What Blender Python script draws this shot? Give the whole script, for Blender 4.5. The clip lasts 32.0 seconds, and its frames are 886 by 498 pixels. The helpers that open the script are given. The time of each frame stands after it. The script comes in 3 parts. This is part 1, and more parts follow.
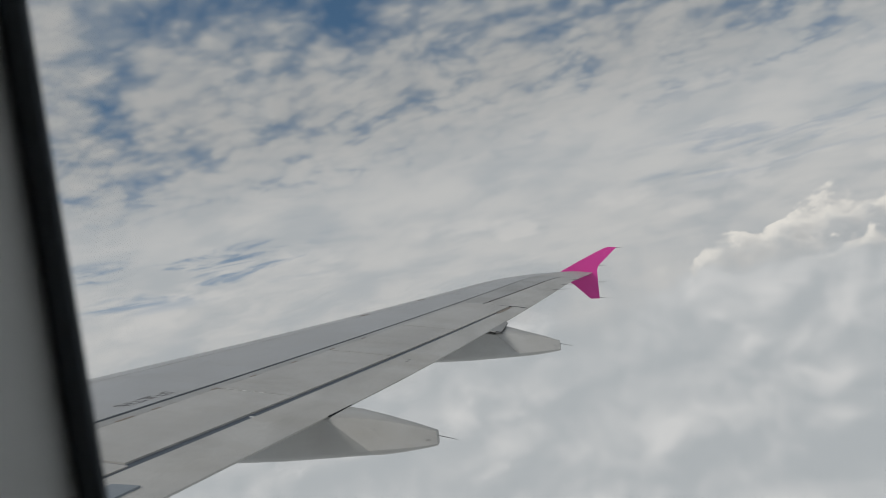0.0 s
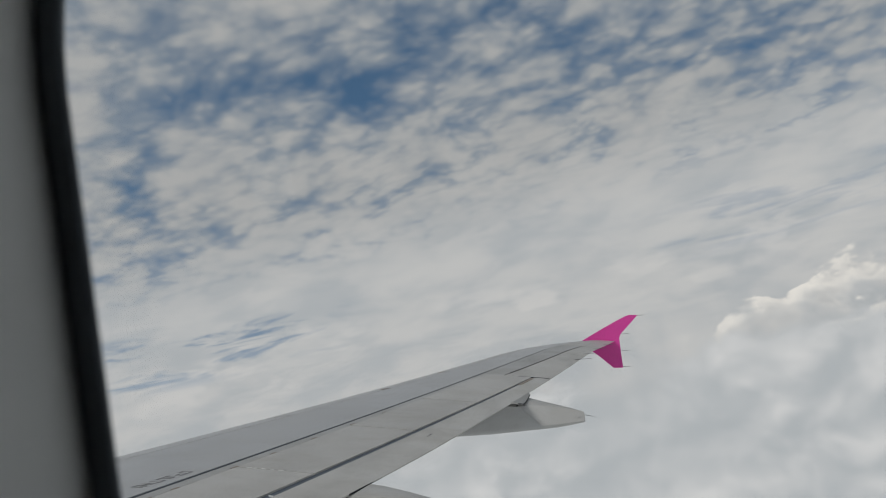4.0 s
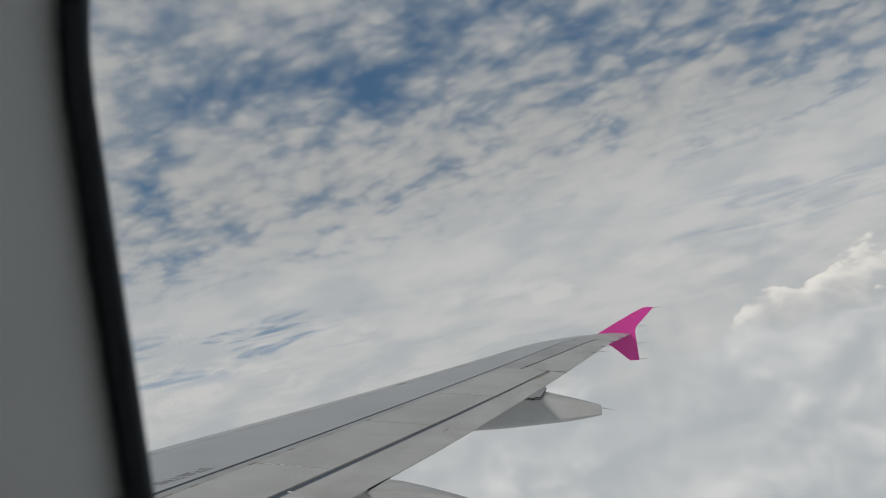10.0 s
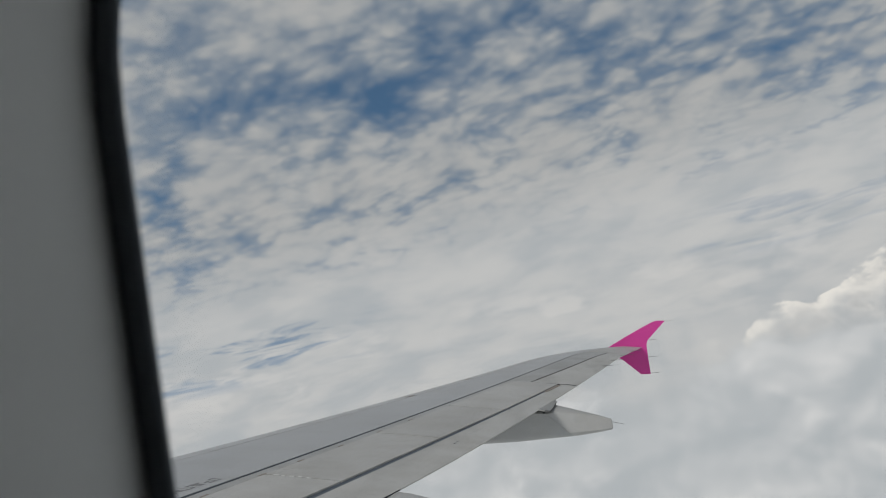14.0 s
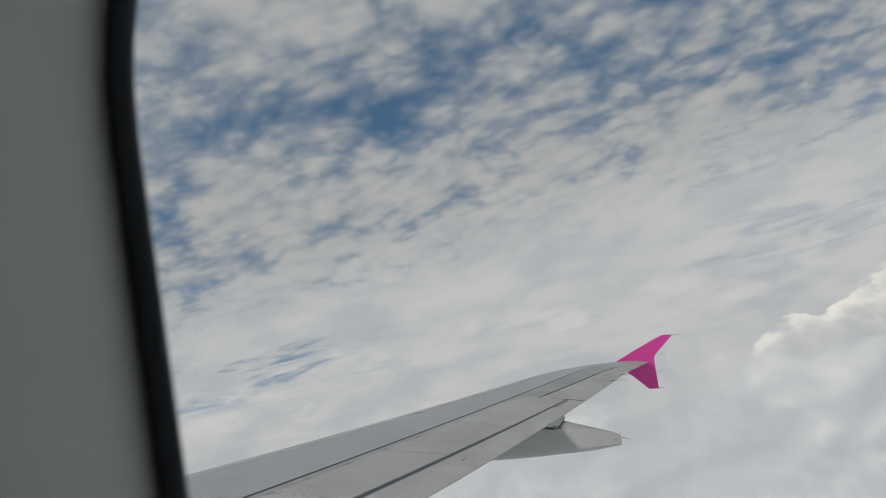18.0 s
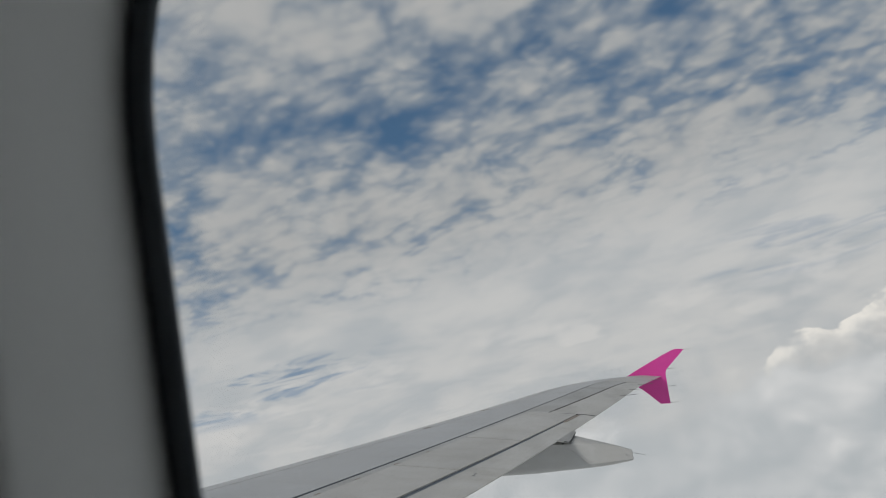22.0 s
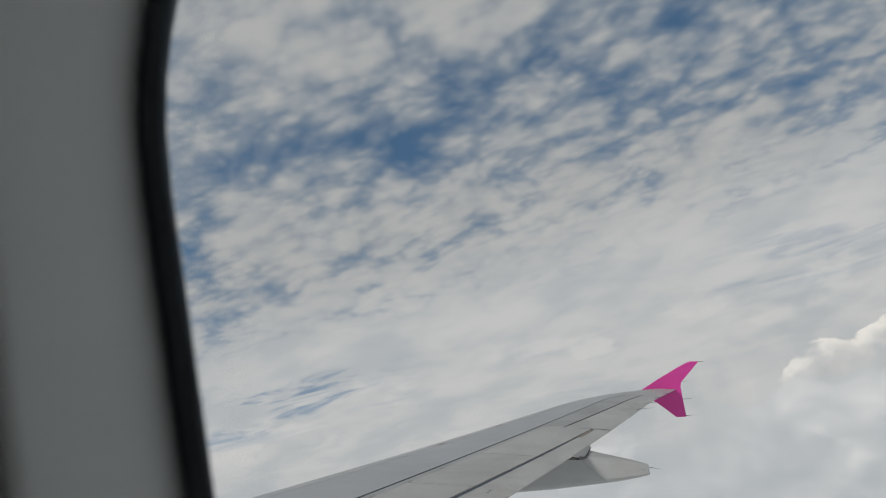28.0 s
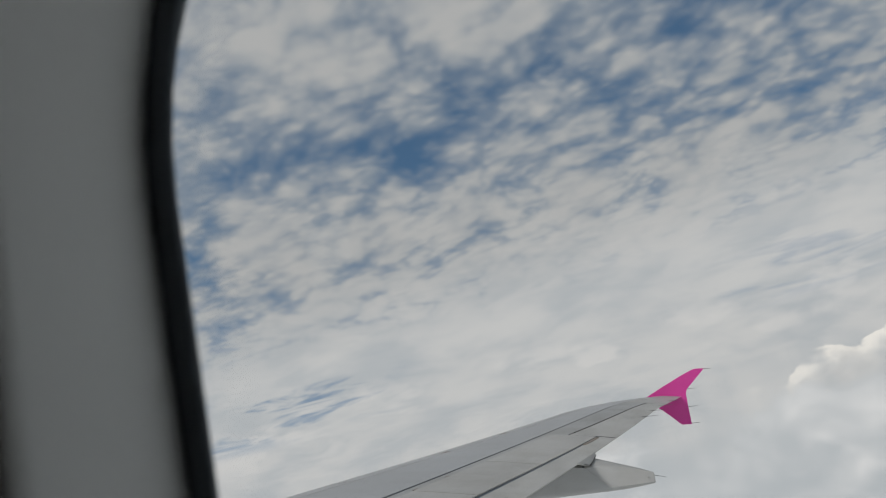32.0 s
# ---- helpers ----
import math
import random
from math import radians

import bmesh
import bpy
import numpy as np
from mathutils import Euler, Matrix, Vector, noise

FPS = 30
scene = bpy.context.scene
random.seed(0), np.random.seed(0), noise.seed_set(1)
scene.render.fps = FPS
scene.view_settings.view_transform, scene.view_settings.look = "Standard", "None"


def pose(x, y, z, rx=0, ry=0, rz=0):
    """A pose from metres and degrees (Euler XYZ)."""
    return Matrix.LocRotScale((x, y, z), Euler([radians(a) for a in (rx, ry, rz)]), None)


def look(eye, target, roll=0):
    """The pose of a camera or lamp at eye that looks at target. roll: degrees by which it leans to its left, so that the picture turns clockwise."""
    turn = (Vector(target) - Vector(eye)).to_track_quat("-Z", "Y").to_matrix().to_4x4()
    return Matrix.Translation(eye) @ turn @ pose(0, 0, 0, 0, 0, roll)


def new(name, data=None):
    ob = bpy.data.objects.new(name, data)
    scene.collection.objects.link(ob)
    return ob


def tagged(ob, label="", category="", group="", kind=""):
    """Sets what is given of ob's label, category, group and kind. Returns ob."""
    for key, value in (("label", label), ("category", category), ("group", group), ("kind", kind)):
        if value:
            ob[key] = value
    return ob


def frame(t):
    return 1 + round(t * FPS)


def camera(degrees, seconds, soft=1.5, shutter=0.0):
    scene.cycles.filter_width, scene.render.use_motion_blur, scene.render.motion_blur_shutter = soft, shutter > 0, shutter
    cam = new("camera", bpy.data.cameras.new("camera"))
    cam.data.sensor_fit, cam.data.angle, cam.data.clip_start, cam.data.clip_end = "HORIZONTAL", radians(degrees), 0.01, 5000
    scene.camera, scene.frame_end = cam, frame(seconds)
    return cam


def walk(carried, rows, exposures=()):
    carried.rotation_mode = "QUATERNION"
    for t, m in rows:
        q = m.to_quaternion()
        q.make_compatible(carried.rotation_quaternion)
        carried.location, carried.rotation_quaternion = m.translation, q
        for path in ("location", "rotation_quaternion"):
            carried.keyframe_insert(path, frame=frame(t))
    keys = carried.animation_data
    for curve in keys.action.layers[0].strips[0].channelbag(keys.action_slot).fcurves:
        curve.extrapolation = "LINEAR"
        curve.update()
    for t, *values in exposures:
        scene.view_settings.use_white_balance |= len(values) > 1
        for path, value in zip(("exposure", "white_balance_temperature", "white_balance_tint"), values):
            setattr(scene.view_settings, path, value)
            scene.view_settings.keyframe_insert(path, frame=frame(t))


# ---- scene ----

cam = camera(62.0, 32.0, soft=1.05)
cam.data.dof.use_dof, cam.data.dof.focus_distance, cam.data.dof.aperture_fstop = True, 11.0, 14.0
PATH = [
    (0.0, 7.7761, 1.6198, 1.0683, 95.51, 5.72, 6.92),
    (0.5, 7.7757, 1.6198, 1.0685, 97.86, 6.27, 7.25),
    (1.0, 7.7753, 1.6198, 1.0687, 99.59, 6.68, 7.51),
    (1.5, 7.7739, 1.6198, 1.0689, 100.46, 6.59, 7.65),
    (2.0, 7.7725, 1.6198, 1.0691, 100.65, 6.30, 7.77),
    (2.5, 7.7738, 1.6198, 1.0693, 100.64, 6.17, 7.86),
    (3.0, 7.7751, 1.6198, 1.0695, 101.04, 6.58, 8.34),
    (3.5, 7.7744, 1.6198, 1.0697, 101.06, 6.52, 8.41),
    (5.5, 7.7715, 1.6198, 1.0705, 101.99, 7.26, 9.08),
    (6.0, 7.7702, 1.6198, 1.0707, 102.05, 7.10, 9.03),
    (6.5, 7.7688, 1.6198, 1.0709, 101.91, 6.83, 9.09),
    (7.0, 7.7674, 1.6198, 1.0711, 101.13, 6.59, 9.38),
    (7.5, 7.7692, 1.6198, 1.0713, 100.48, 6.95, 9.10),
    (8.0, 7.7711, 1.6198, 1.0715, 100.72, 6.68, 9.16),
    (8.5, 7.7709, 1.6198, 1.0717, 100.63, 6.57, 9.09),
    (9.0, 7.7707, 1.6198, 1.0719, 100.31, 6.54, 9.28),
    (9.5, 7.7706, 1.6198, 1.0721, 100.57, 6.61, 9.67),
    (10.0, 7.7704, 1.6198, 1.0723, 100.94, 7.28, 9.76),
    (10.5, 7.7695, 1.6198, 1.0725, 101.06, 6.97, 9.79),
    (11.0, 7.7686, 1.6198, 1.0727, 100.83, 6.53, 9.66),
    (11.5, 7.7694, 1.6198, 1.0729, 101.07, 6.70, 9.93),
    (12.0, 7.7702, 1.6198, 1.0731, 100.99, 7.12, 9.95),
    (12.5, 7.7686, 1.6198, 1.0732, 101.67, 7.31, 10.13),
    (13.0, 7.7670, 1.6198, 1.0734, 101.73, 6.78, 10.24),
    (13.5, 7.7668, 1.6198, 1.0736, 101.84, 6.69, 10.30),
    (14.0, 7.7667, 1.6198, 1.0738, 101.95, 6.75, 10.49),
    (14.5, 7.7666, 1.6198, 1.0740, 102.19, 7.39, 10.70),
    (16.5, 7.7673, 1.6198, 1.0748, 102.93, 7.63, 10.75),
    (17.0, 7.7664, 1.6198, 1.0750, 102.66, 7.13, 10.56),
    (17.5, 7.7655, 1.6198, 1.0752, 102.88, 6.70, 10.84),
    (18.0, 7.7646, 1.6198, 1.0754, 103.24, 7.22, 11.04),
    (18.5, 7.7646, 1.6198, 1.0756, 103.80, 7.69, 11.22),
    (19.0, 7.7645, 1.6198, 1.0758, 103.73, 7.30, 11.18),
    (19.5, 7.7647, 1.6198, 1.0760, 103.82, 7.01, 11.31),
    (20.0, 7.7648, 1.6198, 1.0762, 104.09, 7.09, 11.34),
    (20.5, 7.7653, 1.6198, 1.0764, 104.20, 7.48, 11.49),
    (21.0, 7.7657, 1.6198, 1.0766, 104.79, 7.96, 11.77),
    (21.5, 7.7643, 1.6198, 1.0768, 104.47, 7.47, 11.72),
    (22.0, 7.7629, 1.6198, 1.0770, 104.41, 7.09, 11.79),
    (22.5, 7.7639, 1.6198, 1.0772, 104.64, 7.25, 12.04),
    (23.0, 7.7649, 1.6198, 1.0774, 104.65, 7.75, 11.97),
    (23.5, 7.7640, 1.6198, 1.0776, 105.01, 7.86, 12.12),
    (24.0, 7.7631, 1.6198, 1.0778, 104.83, 7.28, 12.02),
    (24.5, 7.7630, 1.6198, 1.0780, 105.34, 7.42, 12.25),
    (25.0, 7.7628, 1.6198, 1.0782, 105.39, 7.50, 12.37),
    (25.5, 7.7629, 1.6198, 1.0784, 105.50, 8.22, 12.47),
    (27.5, 7.7632, 1.6198, 1.0792, 105.50, 7.59, 12.74),
    (28.0, 7.7625, 1.6198, 1.0794, 105.73, 7.70, 12.85),
    (28.5, 7.7621, 1.6198, 1.0795, 105.60, 7.35, 12.86),
    (29.0, 7.7617, 1.6198, 1.0797, 105.63, 7.19, 12.80),
    (29.5, 7.7624, 1.6198, 1.0799, 105.77, 7.27, 12.83),
    (30.0, 7.7630, 1.6198, 1.0801, 106.17, 7.79, 13.15),
    (30.5, 7.7625, 1.6198, 1.0803, 106.23, 7.67, 13.02),
    (31.0, 7.7620, 1.6198, 1.0805, 106.10, 7.46, 13.05),
    (31.5, 7.7621, 1.6198, 1.0807, 105.96, 7.01, 13.11),
    (32.0, 7.7622, 1.6198, 1.0809, 106.35, 7.77, 13.20),
]

walk(cam, [(t, pose(x, y, z, rx, ry, rz)) for t, x, y, z, rx, ry, rz in PATH], [(0.0, -0.03), (12.0, 0.02), (32.0, 0.06)])

# ---- world and sun ----
# x runs aft, y outboard over the starboard wing, z up through the cabin roof
SUN_DIR = Vector((-0.58, -0.60, 0.56)).normalized()
BANK = 3.0
EYE = Vector((7.7767, 1.6198, 1.0683))
CLIMB = 7.0


def world():
    w = bpy.data.worlds.new("sky")
    scene.world = w
    w.use_nodes = True
    nt = w.node_tree
    nt.nodes.clear()
    N, L = nt.nodes.new, nt.links.new

    def put(n, i, v):
        if isinstance(v, (int, float)):
            n.inputs[i].default_value = v
        elif isinstance(v, tuple):
            n.inputs[i].default_value = (*v, 1.0)
        else:
            L(v, n.inputs[i])

    def calc(op, a, b=None):
        n = N("ShaderNodeMath")
        n.operation = op
        put(n, 0, a)
        if b is not None:
            put(n, 1, b)
        return n.outputs[0]

    def ramp(v, lo, hi, to0=0.0, to1=1.0):
        n = N("ShaderNodeMapRange")
        n.interpolation_type = "SMOOTHSTEP"
        for i, x in enumerate((v, lo, hi, to0, to1)):
            put(n, i, x)
        return n.outputs[0]

    def noise_(vec, scale, detail=6.0, rough=0.55, dist=0.0):
        n = N("ShaderNodeTexNoise")
        L(vec, n.inputs["Vector"])
        for k, v in (("Scale", scale), ("Detail", detail), ("Roughness", rough), ("Distortion", dist)):
            n.inputs[k].default_value = v
        return n.outputs[0]

    def combine(x, y, z):
        n = N("ShaderNodeCombineXYZ")
        for i, v in enumerate((x, y, z)):
            put(n, i, v)
        return n.outputs[0]

    def blend(f, a, b):
        n = N("ShaderNodeMix")
        n.data_type = "RGBA"
        put(n, 0, f)
        put(n, 6, a)
        put(n, 7, b)
        return n.outputs[2]

    tc = N("ShaderNodeTexCoord")
    pitch, bank = N("ShaderNodeVectorRotate"), N("ShaderNodeVectorRotate")
    pitch.rotation_type, bank.rotation_type = "Y_AXIS", "X_AXIS"
    pitch.inputs["Angle"].default_value = radians(CLIMB)
    bank.inputs["Angle"].default_value = -radians(BANK)
    L(tc.outputs["Generated"], pitch.inputs["Vector"])
    L(pitch.outputs[0], bank.inputs["Vector"])
    sep = N("ShaderNodeSeparateXYZ")
    L(bank.outputs[0], sep.inputs[0])
    dx, dy, dz = sep.outputs

    def puffs(vec, scale, detail=2.0, smooth=0.6):
        n = N("ShaderNodeTexVoronoi")
        n.feature = "SMOOTH_F1"
        L(vec, n.inputs["Vector"])
        for k, v in (("Scale", scale), ("Detail", detail), ("Roughness", 0.5), ("Smoothness", smooth)):
            n.inputs[k].default_value = v
        return calc("SUBTRACT", 1.0, n.outputs["Distance"])

    def warp(vec, scale, amount):
        n, m1, m2 = N("ShaderNodeTexNoise"), N("ShaderNodeVectorMath"), N("ShaderNodeVectorMath")
        L(vec, n.inputs["Vector"])
        n.inputs["Scale"].default_value, n.inputs["Detail"].default_value = scale, 3.0
        m1.operation, m2.operation = "SUBTRACT", "MULTIPLY_ADD"
        L(n.outputs["Color"], m1.inputs[0])
        m1.inputs[1].default_value = (0.5, 0.5, 0.5)
        L(m1.outputs[0], m2.inputs[0])
        m2.inputs[1].default_value = (amount, amount, amount)
        L(vec, m2.inputs[2])
        return m2.outputs[0]

    # high broken layer of small heaps, on a level sheet seen in perspective
    up = calc("ADD", calc("MAXIMUM", dz, 0.0), 0.28)
    hi = combine(calc("DIVIDE", dx, up), calc("DIVIDE", dy, up), 0.7)
    hw = warp(hi, 4.0, 0.08)

    def shift(vec, off):
        n = N("ShaderNodeVectorMath")
        n.operation = "ADD"
        L(vec, n.inputs[0])
        n.inputs[1].default_value = off
        return n.outputs[0]

    def heap(vec, scale, rough):
        """Heaps on broad swells, as one height."""
        return calc("ADD", calc("MULTIPLY", noise_(vec, scale, 6.0, rough), 0.75), calc("MULTIPLY", puffs(vec, scale * 1.7, 2.0, 1.0), 0.35))

    flat = N("ShaderNodeMapping")
    L(hw, flat.inputs[0])
    flat.inputs["Rotation"].default_value, flat.inputs["Scale"].default_value = (0.0, 0.0, radians(10)), (0.86, 1.0, 1.0)
    rows = flat.outputs[0]
    cells = puffs(rows, 13.5, 2.0, 0.8)
    clumps = noise_(rows, 6.0, 6.0, 0.56, 0.2)
    relief_hi = calc("SUBTRACT", clumps, noise_(shift(rows, (-0.014, -0.018, 0.0)), 6.0, 6.0, 0.56, 0.2))
    broad = noise_(hi, 2.2, 2.0, 0.5, 0.0)
    lumpy = calc("ADD", calc("MULTIPLY", cells, 0.52), calc("ADD", calc("MULTIPLY", clumps, 0.66), calc("MULTIPLY", broad, 0.40)))
    # the layer closes towards the horizon, and again high up
    level = calc("ADD", dz, calc("MULTIPLY", dx, 0.16))
    open_ = calc("MULTIPLY", ramp(level, 0.25, 0.36), calc("MULTIPLY", ramp(dz, 0.52, 0.43, 0.45, 1.0), calc("MULTIPLY", ramp(dx, -0.54, -0.26, 0.25, 1.0), ramp(dx, 0.46, 0.25, 0.75, 1.0))))
    rift = calc("MULTIPLY", ramp(calc("ABSOLUTE", calc("ADD", dx, 0.10)), 0.26, 0.04), calc("MULTIPLY", ramp(level, 0.28, 0.35), ramp(dz, 0.49, 0.42)))
    dens = calc("SUBTRACT", calc("ADD", lumpy, 0.29), calc("ADD", calc("MULTIPLY", open_, 0.205), calc("MULTIPLY", rift, 0.12)))
    mask_hi = ramp(dens, 0.40, 0.90, 0.06, 1.0)
    shade_hi = calc("ADD", ramp(dens, 0.60, 1.14), calc("MULTIPLY", relief_hi, 2.0))
    high = blend(shade_hi, (0.250, 0.285, 0.317), (0.400, 0.404, 0.401))

    # soft sheet towards the horizon, blotched and faintly streaked
    far = combine(calc("MULTIPLY", dx, 2.6), calc("MULTIPLY", dy, 2.6), calc("MULTIPLY", dz, 9.0))
    streaks = noise_(far, 2.0, 6.0, 0.52, 0.6)
    blotch = noise_(hw, 4.0, 6.0, 0.55, 0.2)
    soft = calc("ADD", calc("MULTIPLY", streaks, 0.5), calc("MULTIPLY", blotch, 0.5))
    sheet = blend(ramp(soft, 0.37, 0.60), (0.412, 0.436, 0.452), (0.520, 0.524, 0.518))
    upper_all = blend(ramp(dz, 0.28, 0.12), high, sheet)

    # heaped clouds: far sunlit ones towards the tail, nearer soft ones below
    side = combine(calc("MULTIPLY", dx, 1.0), calc("MULTIPLY", dy, 0.5), calc("MULTIPLY", dz, 1.35))
    sw = warp(side, 12.0, 0.06)
    knobs = heap(sw, 15.0, 0.56)
    relief = calc("SUBTRACT", knobs, heap(shift(sw, (-0.008, 0.0, 0.011)), 15.0, 0.56))
    bulge = calc("MULTIPLY", calc("SUBTRACT", knobs, 0.55), 0.11)
    rise = ramp(dx, 0.10, 0.46, -0.030, 0.026)
    body_far = blend(ramp(relief, -0.22, 0.22), (0.385, 0.408, 0.424), (0.470, 0.484, 0.490))
    body_lit = blend(ramp(relief, -0.22, 0.16), (0.50, 0.50, 0.492), (0.76, 0.735, 0.685))
    # small soft tops that stand out of the sheet near the horizon
    tops = noise_(combine(dx, 0.3, calc("MULTIPLY", dz, 2.4)), 11.0, 5.0, 0.5, 0.1)
    top_zone = calc("MULTIPLY", ramp(dz, 0.0, 0.045), ramp(dz, 0.11, 0.07))
    with_far = blend(calc("MULTIPLY", ramp(tops, 0.54, 0.66, 0.0, 0.6), top_zone), upper_all, (0.595, 0.588, 0.572))
    tatters = noise_(combine(dx, 0.9, calc("MULTIPLY", dz, 2.0)), 7.0, 4.0, 0.55, 0.2)
    edge_far = 0.0
    for drop, seed, depth in ((0.0, 0.3, 0.050), (0.058, 2.7, 0.030)):
        # broken sunlit tops over the shaded heaps before them
        swell = noise_(combine(dx, 0.0, seed), 7.0, 3.0, 0.5)
        crest = calc("SUBTRACT", calc("ADD", calc("ADD", rise, bulge), calc("MULTIPLY", calc("SUBTRACT", swell, 0.5), 0.06)), calc("ADD", dz, drop))
        edge = ramp(crest, -0.002, 0.007)
        edge_far = calc("MAXIMUM", edge_far, edge)
        there = calc("MULTIPLY", edge, ramp(dx, 0.14, 0.26))
        with_far = blend(calc("MULTIPLY", there, 0.75), with_far, body_far)
        band = calc("MULTIPLY", there, ramp(crest, depth, depth * 0.3))
        with_far = blend(calc("MULTIPLY", band, ramp(tatters, 0.38, 0.50, 0.0, 1.0)), with_far, body_lit)

    nw = warp(side, 7.0, 0.11)
    soft_knobs = heap(nw, 5.5, 0.55)
    relief_lo = calc("SUBTRACT", soft_knobs, heap(shift(nw, (-0.014, 0.0, 0.026)), 5.5, 0.55))
    top_near = calc("ADD", calc("MULTIPLY", dx, 0.05), calc("MULTIPLY", calc("SUBTRACT", soft_knobs, 0.57), 0.45))
    in_near = calc("SUBTRACT", top_near, calc("ADD", dz, 0.015))
    edge_near = ramp(in_near, -0.012, 0.05)
    low = blend(calc("ADD", calc("MULTIPLY", ramp(soft_knobs, 0.46, 0.68), 0.6), ramp(relief_lo, -0.13, 0.13, 0.0, 0.45)), (0.425, 0.452, 0.468), (0.615, 0.620, 0.617))
    every = blend(calc("MAXIMUM", edge_near, ramp(dz, -0.03, -0.14)), with_far, low)

    # a few thin gaps low over the horizon
    slit_v = combine(calc("MULTIPLY", dx, 4.0), calc("MULTIPLY", dy, 4.0), calc("MULTIPLY", dz, 26.0))
    slit = noise_(slit_v, 2.5, 6.0, 0.60, 0.5)
    slit_zone = calc("MULTIPLY", ramp(dz, 0.045, 0.08), ramp(dz, 0.15, 0.11))
    slit_ahead = calc("MAXIMUM", calc("MULTIPLY", ramp(dx, -0.20, -0.36), ramp(dx, -0.60, -0.50)), calc("MULTIPLY", ramp(dx, 0.10, 0.26), 0.4))
    slit_mask = calc("MULTIPLY", calc("MULTIPLY", ramp(slit, 0.47, 0.66, 0.0, 0.68), calc("MULTIPLY", slit_zone, slit_ahead)), calc("SUBTRACT", 1.0, edge_far))
    mask = calc("MULTIPLY", calc("MAXIMUM", mask_hi, ramp(dz, 0.26, 0.15)), calc("SUBTRACT", 1.0, slit_mask))

    sky = N("ShaderNodeTexSky")
    # the clear sky behind is the deep blue of great height
    lift = N("ShaderNodeVectorMath")
    lift.operation = "ADD"
    L(tc.outputs["Generated"], lift.inputs[0])
    lift.inputs[1].default_value = (0.0, 0.0, 0.30)
    high_sky = N("ShaderNodeVectorMath")
    high_sky.operation = "NORMALIZE"
    L(lift.outputs[0], high_sky.inputs[0])
    L(high_sky.outputs[0], sky.inputs[0])
    sky.sky_type, sky.sun_disc = "NISHITA", False
    sky.sun_elevation = math.asin(SUN_DIR.z)
    sky.sun_rotation = math.atan2(SUN_DIR.x, SUN_DIR.y)
    sky.ozone_density = 1.5
    sky.altitude, sky.air_density, sky.dust_density = 0, 1.0, 0.2
    bg_sky, bg_cloud, mix, out = N("ShaderNodeBackground"), N("ShaderNodeBackground"), N("ShaderNodeMixShader"), N("ShaderNodeOutputWorld")
    clear = N("ShaderNodeMix")
    clear.data_type, clear.blend_type = "RGBA", "MULTIPLY"
    put(clear, 0, 1.0)
    put(clear, 6, sky.outputs[0])
    put(clear, 7, (0.74, 1.06, 1.12))
    L(clear.outputs[2], bg_sky.inputs[0])
    bg_sky.inputs[1].default_value = 0.074
    L(every, bg_cloud.inputs[0])
    bg_cloud.inputs[1].default_value = 1.0
    L(mask, mix.inputs[0])
    L(bg_sky.outputs[0], mix.inputs[1])
    L(bg_cloud.outputs[0], mix.inputs[2])
    L(mix.outputs[0], out.inputs[0])


world()
sun = new("sun", bpy.data.lights.new("sun", "SUN"))
sun.data.energy, sun.data.angle, sun.data.color = 1.65, radians(14), (1.0, 0.97, 0.92)
sun.matrix_world = look(SUN_DIR * 100, (0, 0, 0))


